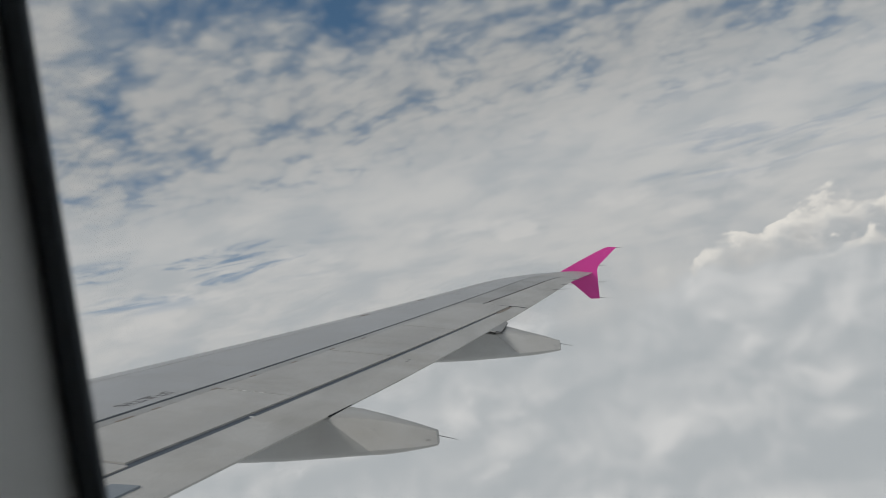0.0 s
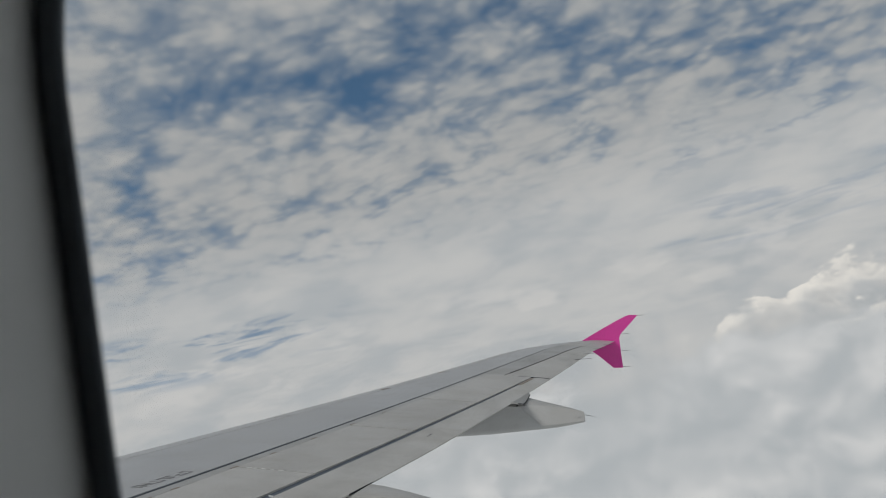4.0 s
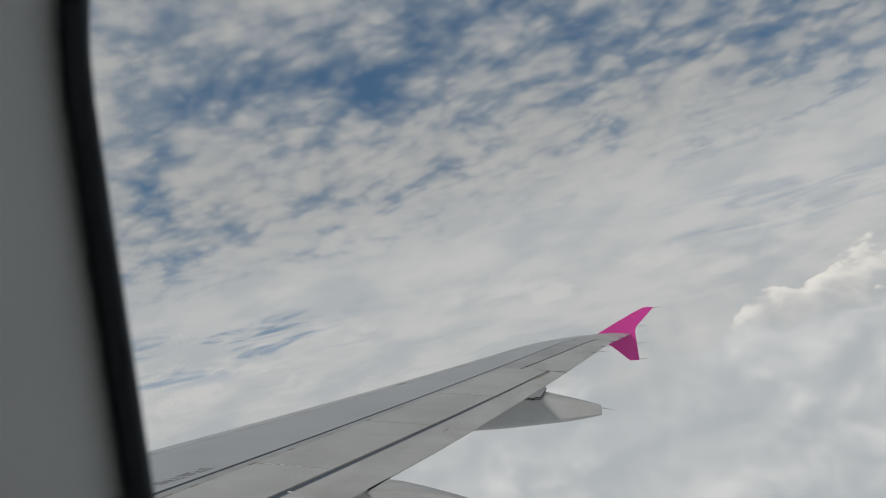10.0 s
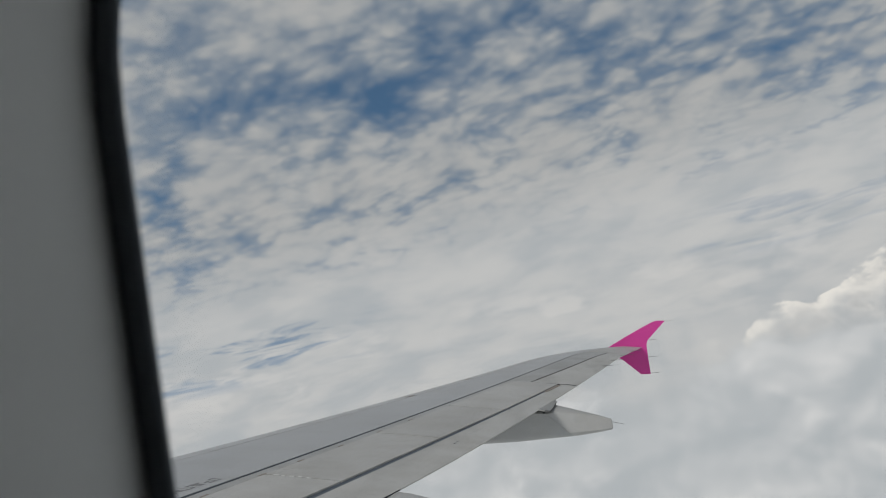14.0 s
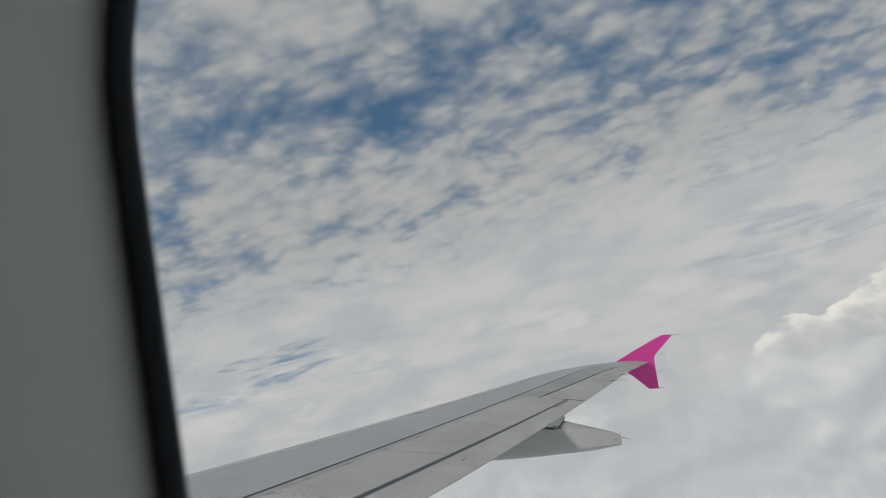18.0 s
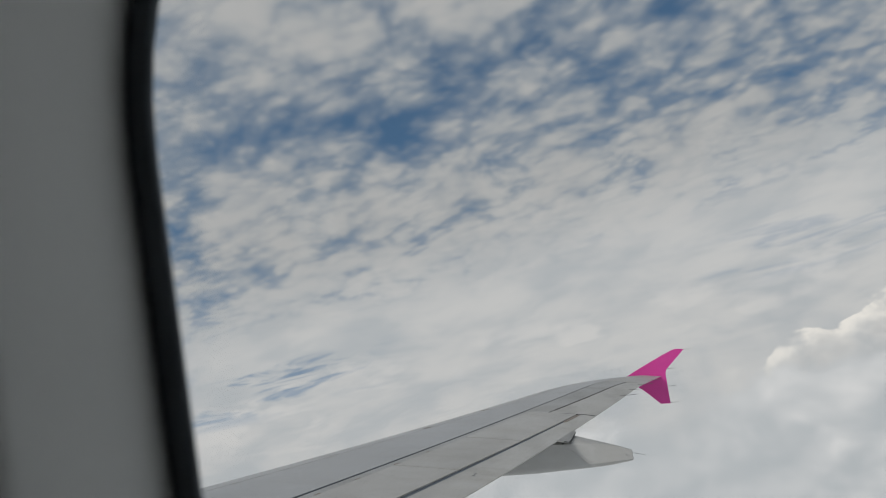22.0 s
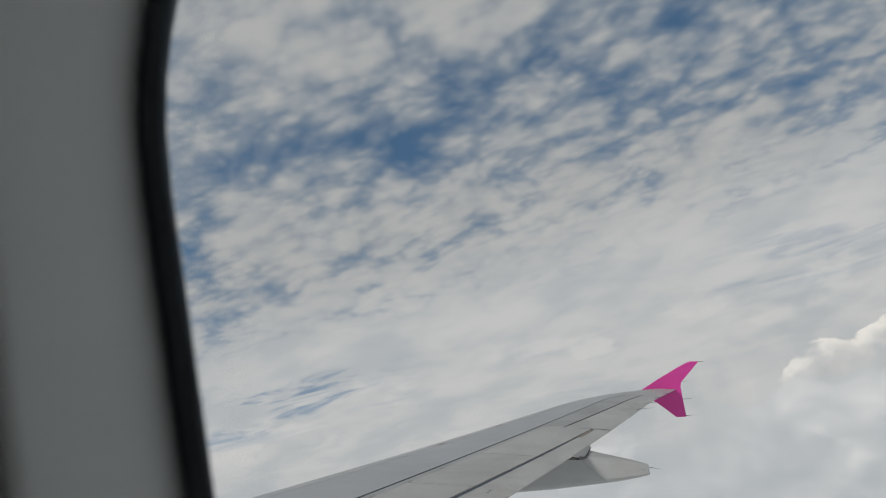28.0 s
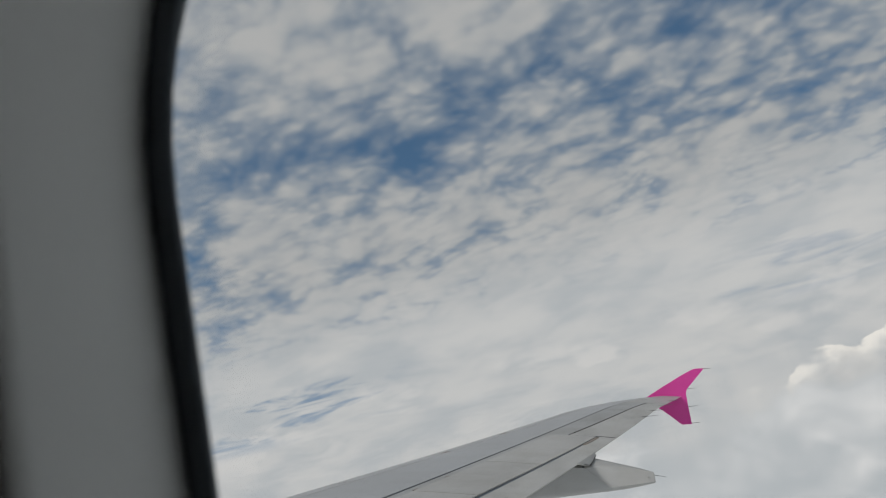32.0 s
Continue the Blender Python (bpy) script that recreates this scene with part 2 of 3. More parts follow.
# ---- materials ----
def material(name, color, rough=0.5, metal=0.0, grain=0.0, grain_scale=20.0, stain=0.0, stain_scale=1.0, streak=1.0, bump=0.0, tint=None, flow=0.0):
    """A surface with fine grain and broad stains, both in metres."""
    m = bpy.data.materials.new(name)
    m.use_nodes = True
    nt = m.node_tree
    N, L = nt.nodes.new, nt.links.new
    b = nt.nodes["Principled BSDF"]
    b.inputs["Roughness"].default_value, b.inputs["Metallic"].default_value = rough, metal
    tc, mp = N("ShaderNodeTexCoord"), N("ShaderNodeMapping")
    L(tc.outputs["Object"], mp.inputs[0])
    mp.inputs["Scale"].default_value = (1.0, streak, 1.0)
    n1, n2 = N("ShaderNodeTexNoise"), N("ShaderNodeTexNoise")
    for n, s, d in ((n1, grain_scale, 4.0), (n2, stain_scale, 6.0)):
        L(mp.outputs[0], n.inputs["Vector"])
        n.inputs["Scale"].default_value, n.inputs["Detail"].default_value = s, d
    dark = tint or tuple(c * 0.6 for c in color)
    mix1, mix2 = N("ShaderNodeMix"), N("ShaderNodeMix")
    for mx in (mix1, mix2):
        mx.data_type = "RGBA"
    r1, r2 = N("ShaderNodeMapRange"), N("ShaderNodeMapRange")
    for r, n, lo, hi, amount in ((r1, n1, 0.35, 0.75, grain), (r2, n2, 0.45, 0.75, stain)):
        L(n.outputs[0], r.inputs[0])
        r.inputs[1].default_value, r.inputs[2].default_value, r.inputs[4].default_value = lo, hi, amount
    mix1.inputs["A"].default_value = (*color, 1)
    if flow:
        # grime drawn out along the air stream, and each panel a little lighter or darker
        mp3, n3, r3, mx3, info, r4, mx4 = (N("ShaderNode" + k) for k in ("Mapping", "TexNoise", "MapRange", "Mix", "ObjectInfo", "MapRange", "Mix"))
        L(tc.outputs["Object"], mp3.inputs[0])
        mp3.inputs["Scale"].default_value, mp3.inputs["Rotation"].default_value = (0.7, 1.9, 1.0), (0, 0, radians(8))
        L(mp3.outputs[0], n3.inputs["Vector"])
        n3.inputs["Scale"].default_value, n3.inputs["Detail"].default_value, n3.inputs["Roughness"].default_value = 1.6, 7.0, 0.62
        L(n3.outputs[0], r3.inputs[0])
        r3.inputs[1].default_value, r3.inputs[2].default_value, r3.inputs[4].default_value = 0.42, 0.70, flow
        mx3.data_type = mx4.data_type = "RGBA"
        mx3.inputs["A"].default_value = (*color, 1)
        mx3.inputs["B"].default_value = (color[0] * 0.66, color[1] * 0.62, color[2] * 0.56, 1)
        L(r3.outputs[0], mx3.inputs["Factor"])
        L(info.outputs["Random"], r4.inputs[0])
        r4.inputs[3].default_value, r4.inputs[4].default_value = 0.95, 1.05
        mx4.blend_type = "MULTIPLY"
        mx4.inputs["Factor"].default_value = 1.0
        L(mx3.outputs["Result"], mx4.inputs["A"])
        L(r4.outputs[0], mx4.inputs["B"])
        L(mx4.outputs["Result"], mix1.inputs["A"])
    mix1.inputs["B"].default_value = (*dark, 1)
    mix2.inputs["B"].default_value = (*dark, 1)
    L(r1.outputs[0], mix1.inputs["Factor"])
    L(mix1.outputs["Result"], mix2.inputs["A"])
    L(r2.outputs[0], mix2.inputs["Factor"])
    L(mix2.outputs["Result"], b.inputs["Base Color"])
    rr = N("ShaderNodeMapRange")
    L(n2.outputs[0], rr.inputs[0])
    rr.inputs[3].default_value, rr.inputs[4].default_value = rough * 0.8, min(1.0, rough * 1.25)
    L(rr.outputs[0], b.inputs["Roughness"])
    if bump:
        bp = N("ShaderNodeBump")
        bp.inputs["Strength"].default_value, bp.inputs["Distance"].default_value = 0.4, bump
        L(n1.outputs[0], bp.inputs["Height"])
        L(bp.outputs[0], b.inputs["Normal"])
    return m


PAINT = material("wing_grey_paint", (0.475, 0.466, 0.448), 0.42, 0.0, 0.18, 60, 0.40, 1.5, 0.35, flow=0.42)
PAINT_FLAP = material("flap_grey_paint", (0.48, 0.472, 0.452), 0.45, 0.0, 0.18, 50, 0.6, 2.4, 0.3, flow=0.42)
PAINT_BOX = material("wing_box_coating", (0.435, 0.440, 0.446), 0.36, 0.0, 0.12, 40, 0.3, 0.8, 0.3, flow=0.30)
BARE = material("leading_edge_paint", (0.438, 0.440, 0.442), 0.36, 0.0, 0.1, 70, 0.25, 1.5, flow=0.30)
FAIR_SIDE = material("fairing_grey_paint", (0.405, 0.41, 0.405), 0.45, 0.0, 0.12, 40, 0.25, 2.2, flow=0.5)
FAIR_TAIL = material("fairing_tail_paint", (0.45, 0.448, 0.437), 0.45, 0.0, 0.12, 40, 0.25, 2.2, flow=0.6)
PINK = material("magenta_paint", (0.64, 0.05, 0.31), 0.35, 0.0, 0.05, 40, 0.12, 3.0)
DARK = material("gap_shadow_sealant", (0.035, 0.045, 0.055), 0.6, 0.0, 0.2, 30)
PLATE = material("plate_blue_grey", (0.24, 0.27, 0.30), 0.5, 0.0, 0.2, 30)
SLOT = material("slot_shade_blue_grey", (0.082, 0.10, 0.125), 0.55, 0.0, 0.2, 25)
LINE = material("black_seal_strip", (0.015, 0.017, 0.02), 0.6)
MARK = material("grey_stencil_paint", (0.23, 0.23, 0.235), 0.6)
PAINT_STRIP = material("strip_grey_paint", (0.385, 0.385, 0.38), 0.42, 0.0, 0.15, 60, 0.35, 2.2, 0.5, flow=0.6)
RUST = material("worn_brown_paint", (0.27, 0.23, 0.19), 0.6, 0.0, 0.3, 60)
WHITE = material("white_paint", (0.75, 0.75, 0.73), 0.5)
STEEL = material("dark_steel", (0.16, 0.16, 0.16), 0.5, 0.6)
RUBBER = material("black_rubber", (0.10, 0.122, 0.142), 0.6, 0.0, 0.2, 200)
LINING = material("grey_lining_plastic", (0.84, 0.85, 0.83), 0.55, 0.0, 0.08, 900, 0.08, 18, 1.0, 0.0002)
CABIN = material("cabin_wall_plastic", (0.80, 0.78, 0.73), 0.6, 0.0, 0.06, 300, 0.1, 8)
SKIN = material("white_fuselage_paint", (0.72, 0.72, 0.72), 0.4, 0.0, 0.05, 40, 0.1, 1.0)
CARPET = material("dark_carpet", (0.05, 0.055, 0.07), 0.9, 0.0, 0.4, 300)
RUST_DARK = material("dark_brown_sealant", (0.035, 0.028, 0.024), 0.6)


def glass_material():
    m = bpy.data.materials.new("acrylic_pane")
    m.use_nodes = True
    b = m.node_tree.nodes["Principled BSDF"]
    b.inputs["Base Color"].default_value = (1, 1, 1, 1)
    b.inputs["Transmission Weight"].default_value = 1.0
    b.inputs["Roughness"].default_value = 0.0
    b.inputs["IOR"].default_value = 1.2
    return m


GLASS = glass_material()


# ---- mesh helpers ----
def mesh_object(name, verts, faces, mat, parent=None, label="", smooth=True):
    me = bpy.data.meshes.new(name)
    me.from_pydata([tuple(v) for v in verts], [], faces)
    me.validate()
    bm = bmesh.new()
    bm.from_mesh(me)
    bmesh.ops.recalc_face_normals(bm, faces=bm.faces)
    bm.to_mesh(me)
    bm.free()
    me.materials.append(mat)
    if smooth:
        me.shade_smooth()
        me.set_sharp_from_angle(angle=radians(35))
    ob = new(name, me)
    if parent:
        ob.parent = parent
    if label:
        ob["label"] = label
    return ob


def loft(rings, closed=True, caps=True):
    """Faces through rings of equal length."""
    n, verts, faces = len(rings[0]), [v for r in rings for v in r], []
    for i in range(len(rings) - 1):
        for j in range(n if closed else n - 1):
            k = (j + 1) % n
            faces.append((i * n + j, i * n + k, (i + 1) * n + k, (i + 1) * n + j))
    if caps and closed:
        faces.append(tuple(range(n)))
        faces.append(tuple((len(rings) - 1) * n + j for j in range(n)))
    return verts, faces


def thing(name, label, category, group="", kind="", at=(0, 0, 0)):
    ob = new(name)
    ob.location = at
    return tagged(ob, label, category, group, kind)


# ---- wing shape ----
ROOT_Y, KINK_Y, TIP_Y = 1.98, 5.30, 17.20
FR = np.array([0, 0.03, 0.08, 0.2, 0.4, 0.6, 0.7, 0.8, 0.9, 1.0])
UP = np.array([0, 0.025, 0.04, 0.058, 0.062, 0.053, 0.043, 0.029, 0.014, 0.002])
BASIS = lambda f: np.stack([np.sqrt(f), f, f ** 2, f ** 3, f ** 4], -1)
COEF = np.linalg.lstsq(BASIS(FR), UP, rcond=None)[0]


def upper(f):
    return float(BASIS(np.array(f)) @ COEF)


def lower(f):
    return -0.058 * (math.sqrt(max(f, 0)) * 1.9 - 1.15 * f - 0.75 * f * f) if f < 0.98 else -0.002


def le_x(y):
    bend = 0.30 * max(0.0, y - 15.9) ** 2
    return 0.5208 * (y - ROOT_Y) + bend


def te_x(y):
    if y < KINK_Y:
        return 4.030 + 0.29481 * KINK_Y - 0.02 * (KINK_Y - y)
    return 4.030 + 0.29481 * y


def base_z(y):
    droop = 0.14 * (max(0.0, y - 14.9) / 2.3) ** 1.5
    return math.tan(radians(5.118)) * (y - ROOT_Y) + 0.00235 * (y - ROOT_Y) ** 2 - droop


def skin(y, f, lift=0.0, under=False):
    """A point of the wing's skin at span y and chord fraction f."""
    x0, c = le_x(y), te_x(y) - le_x(y)
    inc = radians(2.704 + 0.1055 * (y - ROOT_Y))
    full = c if y >= KINK_Y else 3.6
    lift += 0.025 * min(max((8.5 - y) / 2.5, 0.0), 1.0) * max(0.0, (f - 0.86) / 0.14)
    if KINK_Y < y < 12.52:
        lift += 0.007 * max(0.0, 1.0 - abs(f - 0.935) / 0.065)
    z = base_z(y) + (lower(f) if under else upper(f)) * full - (f - 0.4) * c * math.tan(inc) + lift
    return Vector((x0 + f * c, y, z))


def slab(y0, y1, f0, f1, thick, ny=8, nf=8, lift=0.0, solid=False):
    """A panel of the wing: its top on the skin, thick below it, or down to the under skin. f0 and f1 are chord fractions or functions of y."""
    rings = []
    for i in range(ny + 1):
        y = y0 + (y1 - y0) * i / ny
        a, b = f0(y) if callable(f0) else f0, f1(y) if callable(f1) else f1
        top = [skin(y, a + (b - a) * j / nf, lift) for j in range(nf + 1)]
        if solid:
            bot = [skin(y, a + (b - a) * j / nf, 0, True) for j in range(nf, -1, -1)]
            bot = [Vector((q.x, q.y, min(q.z, t.z - 0.004))) for q, t in zip(bot, reversed(top))]
        else:
            bot = [p - Vector((0, 0, thick)) for p in reversed(top)]
        rings.append(top + bot)
    return loft(rings)


def f_gap(y):
    """Chord fraction of the seal line before the spoilers."""
    return 0.617 - 0.0118 * (max(y, 5.0) - 6.8)


def f_strip(y):
    return f_gap(y) + 0.012


def f_sp(y):
    return f_gap(y) + 0.043


FLAP_END = 12.50
SP_Y = [5.965, 7.60, 9.19, 10.68, FLAP_END]


def f_slot(y):
    """Chord fraction of the spoilers' trailing edge."""
    return 0.842 + 0.00095 * max(0.0, y - 6.0) ** 2


def f_flap(y):
    return f_slot(y) + 0.022 - 0.0008 * (y - 6.0)


wing = thing("aircraft_wing", "light grey swept aircraft wing with magenta wingtip fence", "wing", at=(0, 0, 0))


def wing_parts():
    # wing box with rounded nose
    ys = [1.50 + (TIP_Y - 1.50) * i / 60 for i in range(61)]
    fs = [0.0, 0.006, 0.02, 0.05, 0.10, 0.16, 0.26, 0.40, 0.54, 0.68, 0.81, 0.91, 1.0]
    rings = []
    for y in ys:
        rings.append([skin(y, f * f_gap(y)) for f in fs] + [skin(y, f * f_gap(y), 0, True) for f in reversed(fs[1:])])
    v, fc = loft(rings)
    mesh_object("wing_box", v, fc, PAINT_BOX, wing, "blue-grey coated wing skin")
    # carrier under the movable panels; shallow, its dark colour stands in for slot shade
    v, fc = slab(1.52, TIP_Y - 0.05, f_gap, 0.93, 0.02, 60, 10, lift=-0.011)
    mesh_object("shroud", v, fc, SLOT, wing, "recessed shroud below the panels, slot shade in its dark colour")
    # strip behind the gap
    v, fc = slab(1.52, 15.79, f_strip, lambda y: f_sp(y) - 0.003, 0.03, 40, 3)
    mesh_object("shroud_strip", v, fc, PAINT_STRIP, wing)
    v, fc = slab(1.52, 15.35, lambda y: f_gap(y) + 0.0005, lambda y: f_strip(y) - 0.0005, 0.01, 40, 1, lift=-0.003)
    mesh_object("gap_seal", v, fc, DARK, wing, "thin black seal line")
    v, fc = slab(15.352, 15.79, lambda y: f_gap(y) + 0.0005, lambda y: f_strip(y) - 0.0005, 0.01, 4, 1)
    mesh_object("gap_filler", v, fc, PAINT_STRIP, wing)
    # spoilers
    for i in range(4):
        v, fc = slab(SP_Y[i] + 0.008, SP_Y[i + 1] - 0.008, f_sp, f_slot, 0.022, 10, 8, lift=0.003)
        mesh_object("spoiler", v, fc, PAINT, wing)
    v, fc = slab(1.52, SP_Y[0] - 0.02, f_sp, lambda y: f_slot(y) + 0.012, 0.022, 12, 6)
    mesh_object("inboard_panel", v, fc, PAINT, wing)
    # flaps
    v, fc = slab(KINK_Y + 0.001, FLAP_END - 0.012, f_flap, 1.0, 0.05, 30, 10, solid=True)
    mesh_object("outboard_flap", v, fc, PAINT_FLAP, wing)
    v, fc = slab(1.52, KINK_Y - 0.05, f_flap, 1.0, 0.05, 8, 6, lift=-0.02, solid=True)
    mesh_object("inboard_flap", v, fc, PAINT_FLAP, wing)
    v, fc = slab(KINK_Y, 5.64, 0.90, 0.945, 0.012, 4, 3, lift=0.012)
    mesh_object("flap_corner_plate", v, fc, PLATE, wing, "dark blue-grey corner plate")
    # aileron and the fixed skin before it
    hinge = lambda y: 0.716 + 0.0215 * (y - 12.73)
    v, fc = slab(FLAP_END + 0.004, 15.79, lambda y: f_sp(y) - 0.003, lambda y: hinge(y) - 0.006, 0.03, 12, 4)
    mesh_object("aileron_shroud", v, fc, PAINT_STRIP, wing)
    v, fc = slab(12.73, 15.78, lambda y: hinge(y) - 0.0075, lambda y: hinge(y) + 0.0055, 0.02, 12, 1, lift=0.0015)
    mesh_object("hinge_seal", v, fc, RUST_DARK, wing, "dark brown aileron hinge line")
    v, fc = slab(FLAP_END + 0.014, 15.78, lambda y: hinge(y) + 0.006, 1.0, 0.03, 14, 6, solid=True)
    mesh_object("aileron", v, fc, PAINT_FLAP, wing)
    v, fc = slab(15.795, TIP_Y, lambda y: f_gap(y) + 0.001, 1.0, 0.03, 10, 10, solid=True)
    mesh_object("wingtip_cap", v, fc, PAINT, wing)
    v, fc = slab(11.92, 12.42, lambda y: f_slot(y) + 0.012, lambda y: f_slot(y) + 0.030, 0.006, 4, 2, lift=0.006)
    mesh_object("worn_patch", v, fc, RUST, wing, "small worn brown patch")
    v, fc = slab(FLAP_END - 0.014, FLAP_END + 0.016, 0.80, 0.995, 0.02, 1, 8, lift=0.002)
    mesh_object("flap_end_gap", v, fc, LINE, wing, "dark gap at the flap's end")
    # slats along the nose
    for y0, y1 in ((2.6, 7.30), (7.34, 9.82), (9.86, 12.16), (12.20, 13.98), (14.02, 15.75)):
        v, fc = slab(y0, y1, 0.001, 0.25, 0.004, 18, 14, lift=0.0014)
        mesh_object("slat", v, fc, BARE, wing)
    for y, f in ((11.50, 0.21), (12.90, 0.18)):
        v, fc = slab(y - 0.05, y + 0.05, f, f + 0.026, 0.02, 2, 2, lift=0.005)
        mesh_object("slat_joint_cover", v, fc, RUST, wing, "small brownish joint cover")
    # worn white flecks along a spoiler joint, and a white stop in the slot
    for k in range(5):
        y = SP_Y[1] + random.uniform(-0.008, 0.008)
        f = 0.672 + 0.021 * k
        v, fc = slab(y - 0.003, y + 0.003, f, f + random.uniform(0.006, 0.018), 0.003, 1, 1, lift=0.0045)
        mesh_object("paint_fleck", v, fc, WHITE, wing)
    v, fc = slab(7.036, 7.042, lambda y: f_slot(y) + 0.007, lambda y: f_flap(y) - 0.003, 0.02, 1, 2, lift=-0.004)
    mesh_object("slot_stop", v, fc, WHITE, wing, "small white stop bracket")
    for y, f in ((9.02, 0.925), (9.09, 0.922), (10.71, 0.885)):
        v, fc = slab(y - 0.012, y + 0.012, f, f + 0.006, 0.004, 1, 1, lift=0.004)
        mesh_object("fastener", v, fc, MARK, wing)
    for y in (6.66, 6.74, 6.98, 7.58, 8.05, 8.62, 9.25, 9.85):
        v, fc = slab(y - 0.035, y + 0.035, lambda q: f_sp(q) - 0.0055, lambda q: f_sp(q) + 0.001, 0.006, 1, 1, lift=0.0045)
        mesh_object("hinge_cover", v, fc, RUST, wing, "small brownish hinge cover")


wing_parts()


def fairing(yc, x_te, z_te, lean, rise, tops, tilt_end, long):
    """A flap track fairing under the wing: fixed front, hinged rear with a slanted joint, discharger rod."""
    w = 0.165

    def ring(x, top, bot, wt, wb, slant=0.0, follow=0.0):
        """A section with a flat top of half width wt and a rounded keel of half width wb; slant leans it aft towards the keel."""
        h = top - bot
        half = [(wt * 0.86, 1.0), (wt, 0.965), (wt * 0.55 + wb * 0.45, 0.55), (wb, 0.16), (wb * 0.86, 0.07), (wb * 0.55, 0.015), (0.0, 0.0)]
        pts = [(u, v) for u, v in half] + [(-u, v) for u, v in reversed(half[:-1])]
        return [Vector((x + slant * (1 - v) - 0.34 * u * follow * v, yc - u, bot + v * h - tilt_end * u * follow * v)) for u, v in pts]
    zk = z_te - 0.354
    body = mesh_object("flap_track_fairing", *loft([
        ring(x_te - 2.1, z_te - 0.02 + rise, z_te - 0.10 + rise, 0.03, 0.03),
        ring(x_te - 1.6, z_te - 0.03 + rise, z_te - 0.21, 0.11, 0.09),
        ring(x_te - 1.0, z_te - 0.03 + rise, zk + 0.03, 0.158, 0.112),
        ring(x_te - 0.5, z_te - 0.03 + rise, zk + 0.005, w, 0.115, lean * 0.25, 0.25),
        ring(x_te - 0.001, z_te + tops[0] - 0.002, zk, w, 0.118, lean, 1.0)]), FAIR_SIDE, wing, "grey fixed flap track fairing")
    tail = mesh_object("fairing_tail", *loft([
        ring(x_te + 0.001, z_te + tops[0], zk, w + 0.001, 0.146, lean, 1.0),
        ring(x_te + 0.16 * long, z_te + tops[1], zk + 0.001, 0.130, 0.143, lean * 0.8, 0.75),
        ring(x_te + 0.40 * long, z_te + tops[2], zk + 0.006, 0.092, 0.124, lean * 0.4, 0.4),
        ring(x_te + 0.62 * long, z_te + tops[3], zk + 0.016, 0.060, 0.096, lean * 0.1, 0.15),
        ring(x_te + 0.775 * long, z_te + tops[4], zk + 0.028, 0.040, 0.060),
        ring(x_te + 0.79 * long, z_te + tops[4] - 0.004, zk + 0.034, 0.034, 0.052),
        ring(x_te + 0.797 * long, z_te + tops[4] - 0.013, zk + 0.044, 0.022, 0.036)]), FAIR_TAIL, body, "lighter hinged tail cone")
    tip = z_te + tops[4]
    rod("discharger_rod", (x_te + 0.78 * long, yc, tip - 0.040), (x_te + 0.78 * long + 0.165, yc, tip - 0.088), 0.003, tail)
    bolt_plate("access_plate", Vector((x_te + 0.32 * long, yc - 0.120, z_te - 0.150)), 0.012, 0.0018, tail)
    bolt_plate("access_plate", Vector((x_te + 0.72 * long, yc - 0.068, tip - 0.060)), 0.012, 0.002, tail)
    mesh_object("hinge_bracket", *loft([[Vector((x_te - 0.075 + 0.028 * i, yc - w - 0.005 + dy, z_te + tops[0] - tilt_end * w + dz)) for dy, dz in ((0, 0.006), (0.02, 0.009), (0.02, -0.006), (0, -0.006))] for i in (0, 1)]), LINE, body, "dark hinge bracket")


def bolt_plate(name, c, lx, lz, parent):
    """A small dark plate let into a near-upright side."""
    rings = []
    for dy, k in ((0.012, 1.0), (-0.003, 1.0), (-0.005, 0.8)):
        rings.append([c + Vector((lx * k * a, dy, lz * k * b)) for a, b in ((-1, -1), (1, -1), (1, 1), (-1, 1))])
    mesh_object(name, *loft(rings), MARK, parent, "small dark access plate", smooth=False)


def rod(name, a, b, r, parent, mat=None):
    a, b = Vector(a), Vector(b)
    q = (b - a).to_track_quat("Z", "Y")
    rings = []
    for c, k in ((a, 1.0), (a.lerp(b, 0.5), 0.9), (b, 0.5)):
        rings.append([c + q @ Vector((r * k * math.cos(t * math.tau / 8), r * k * math.sin(t * math.tau / 8), 0)) for t in range(8)])
    return mesh_object(name, *loft(rings), mat or STEEL, parent)


fairing(7.34, 6.175, 0.446, 0.32, 0.0, (-0.004, -0.022, -0.082, -0.150, -0.207), 0.13, 0.985)
fairing(11.30, 7.328, 0.856, 0.265, 0.085, (0.022, -0.008, -0.068, -0.132, -0.190), 0.30, 0.95)


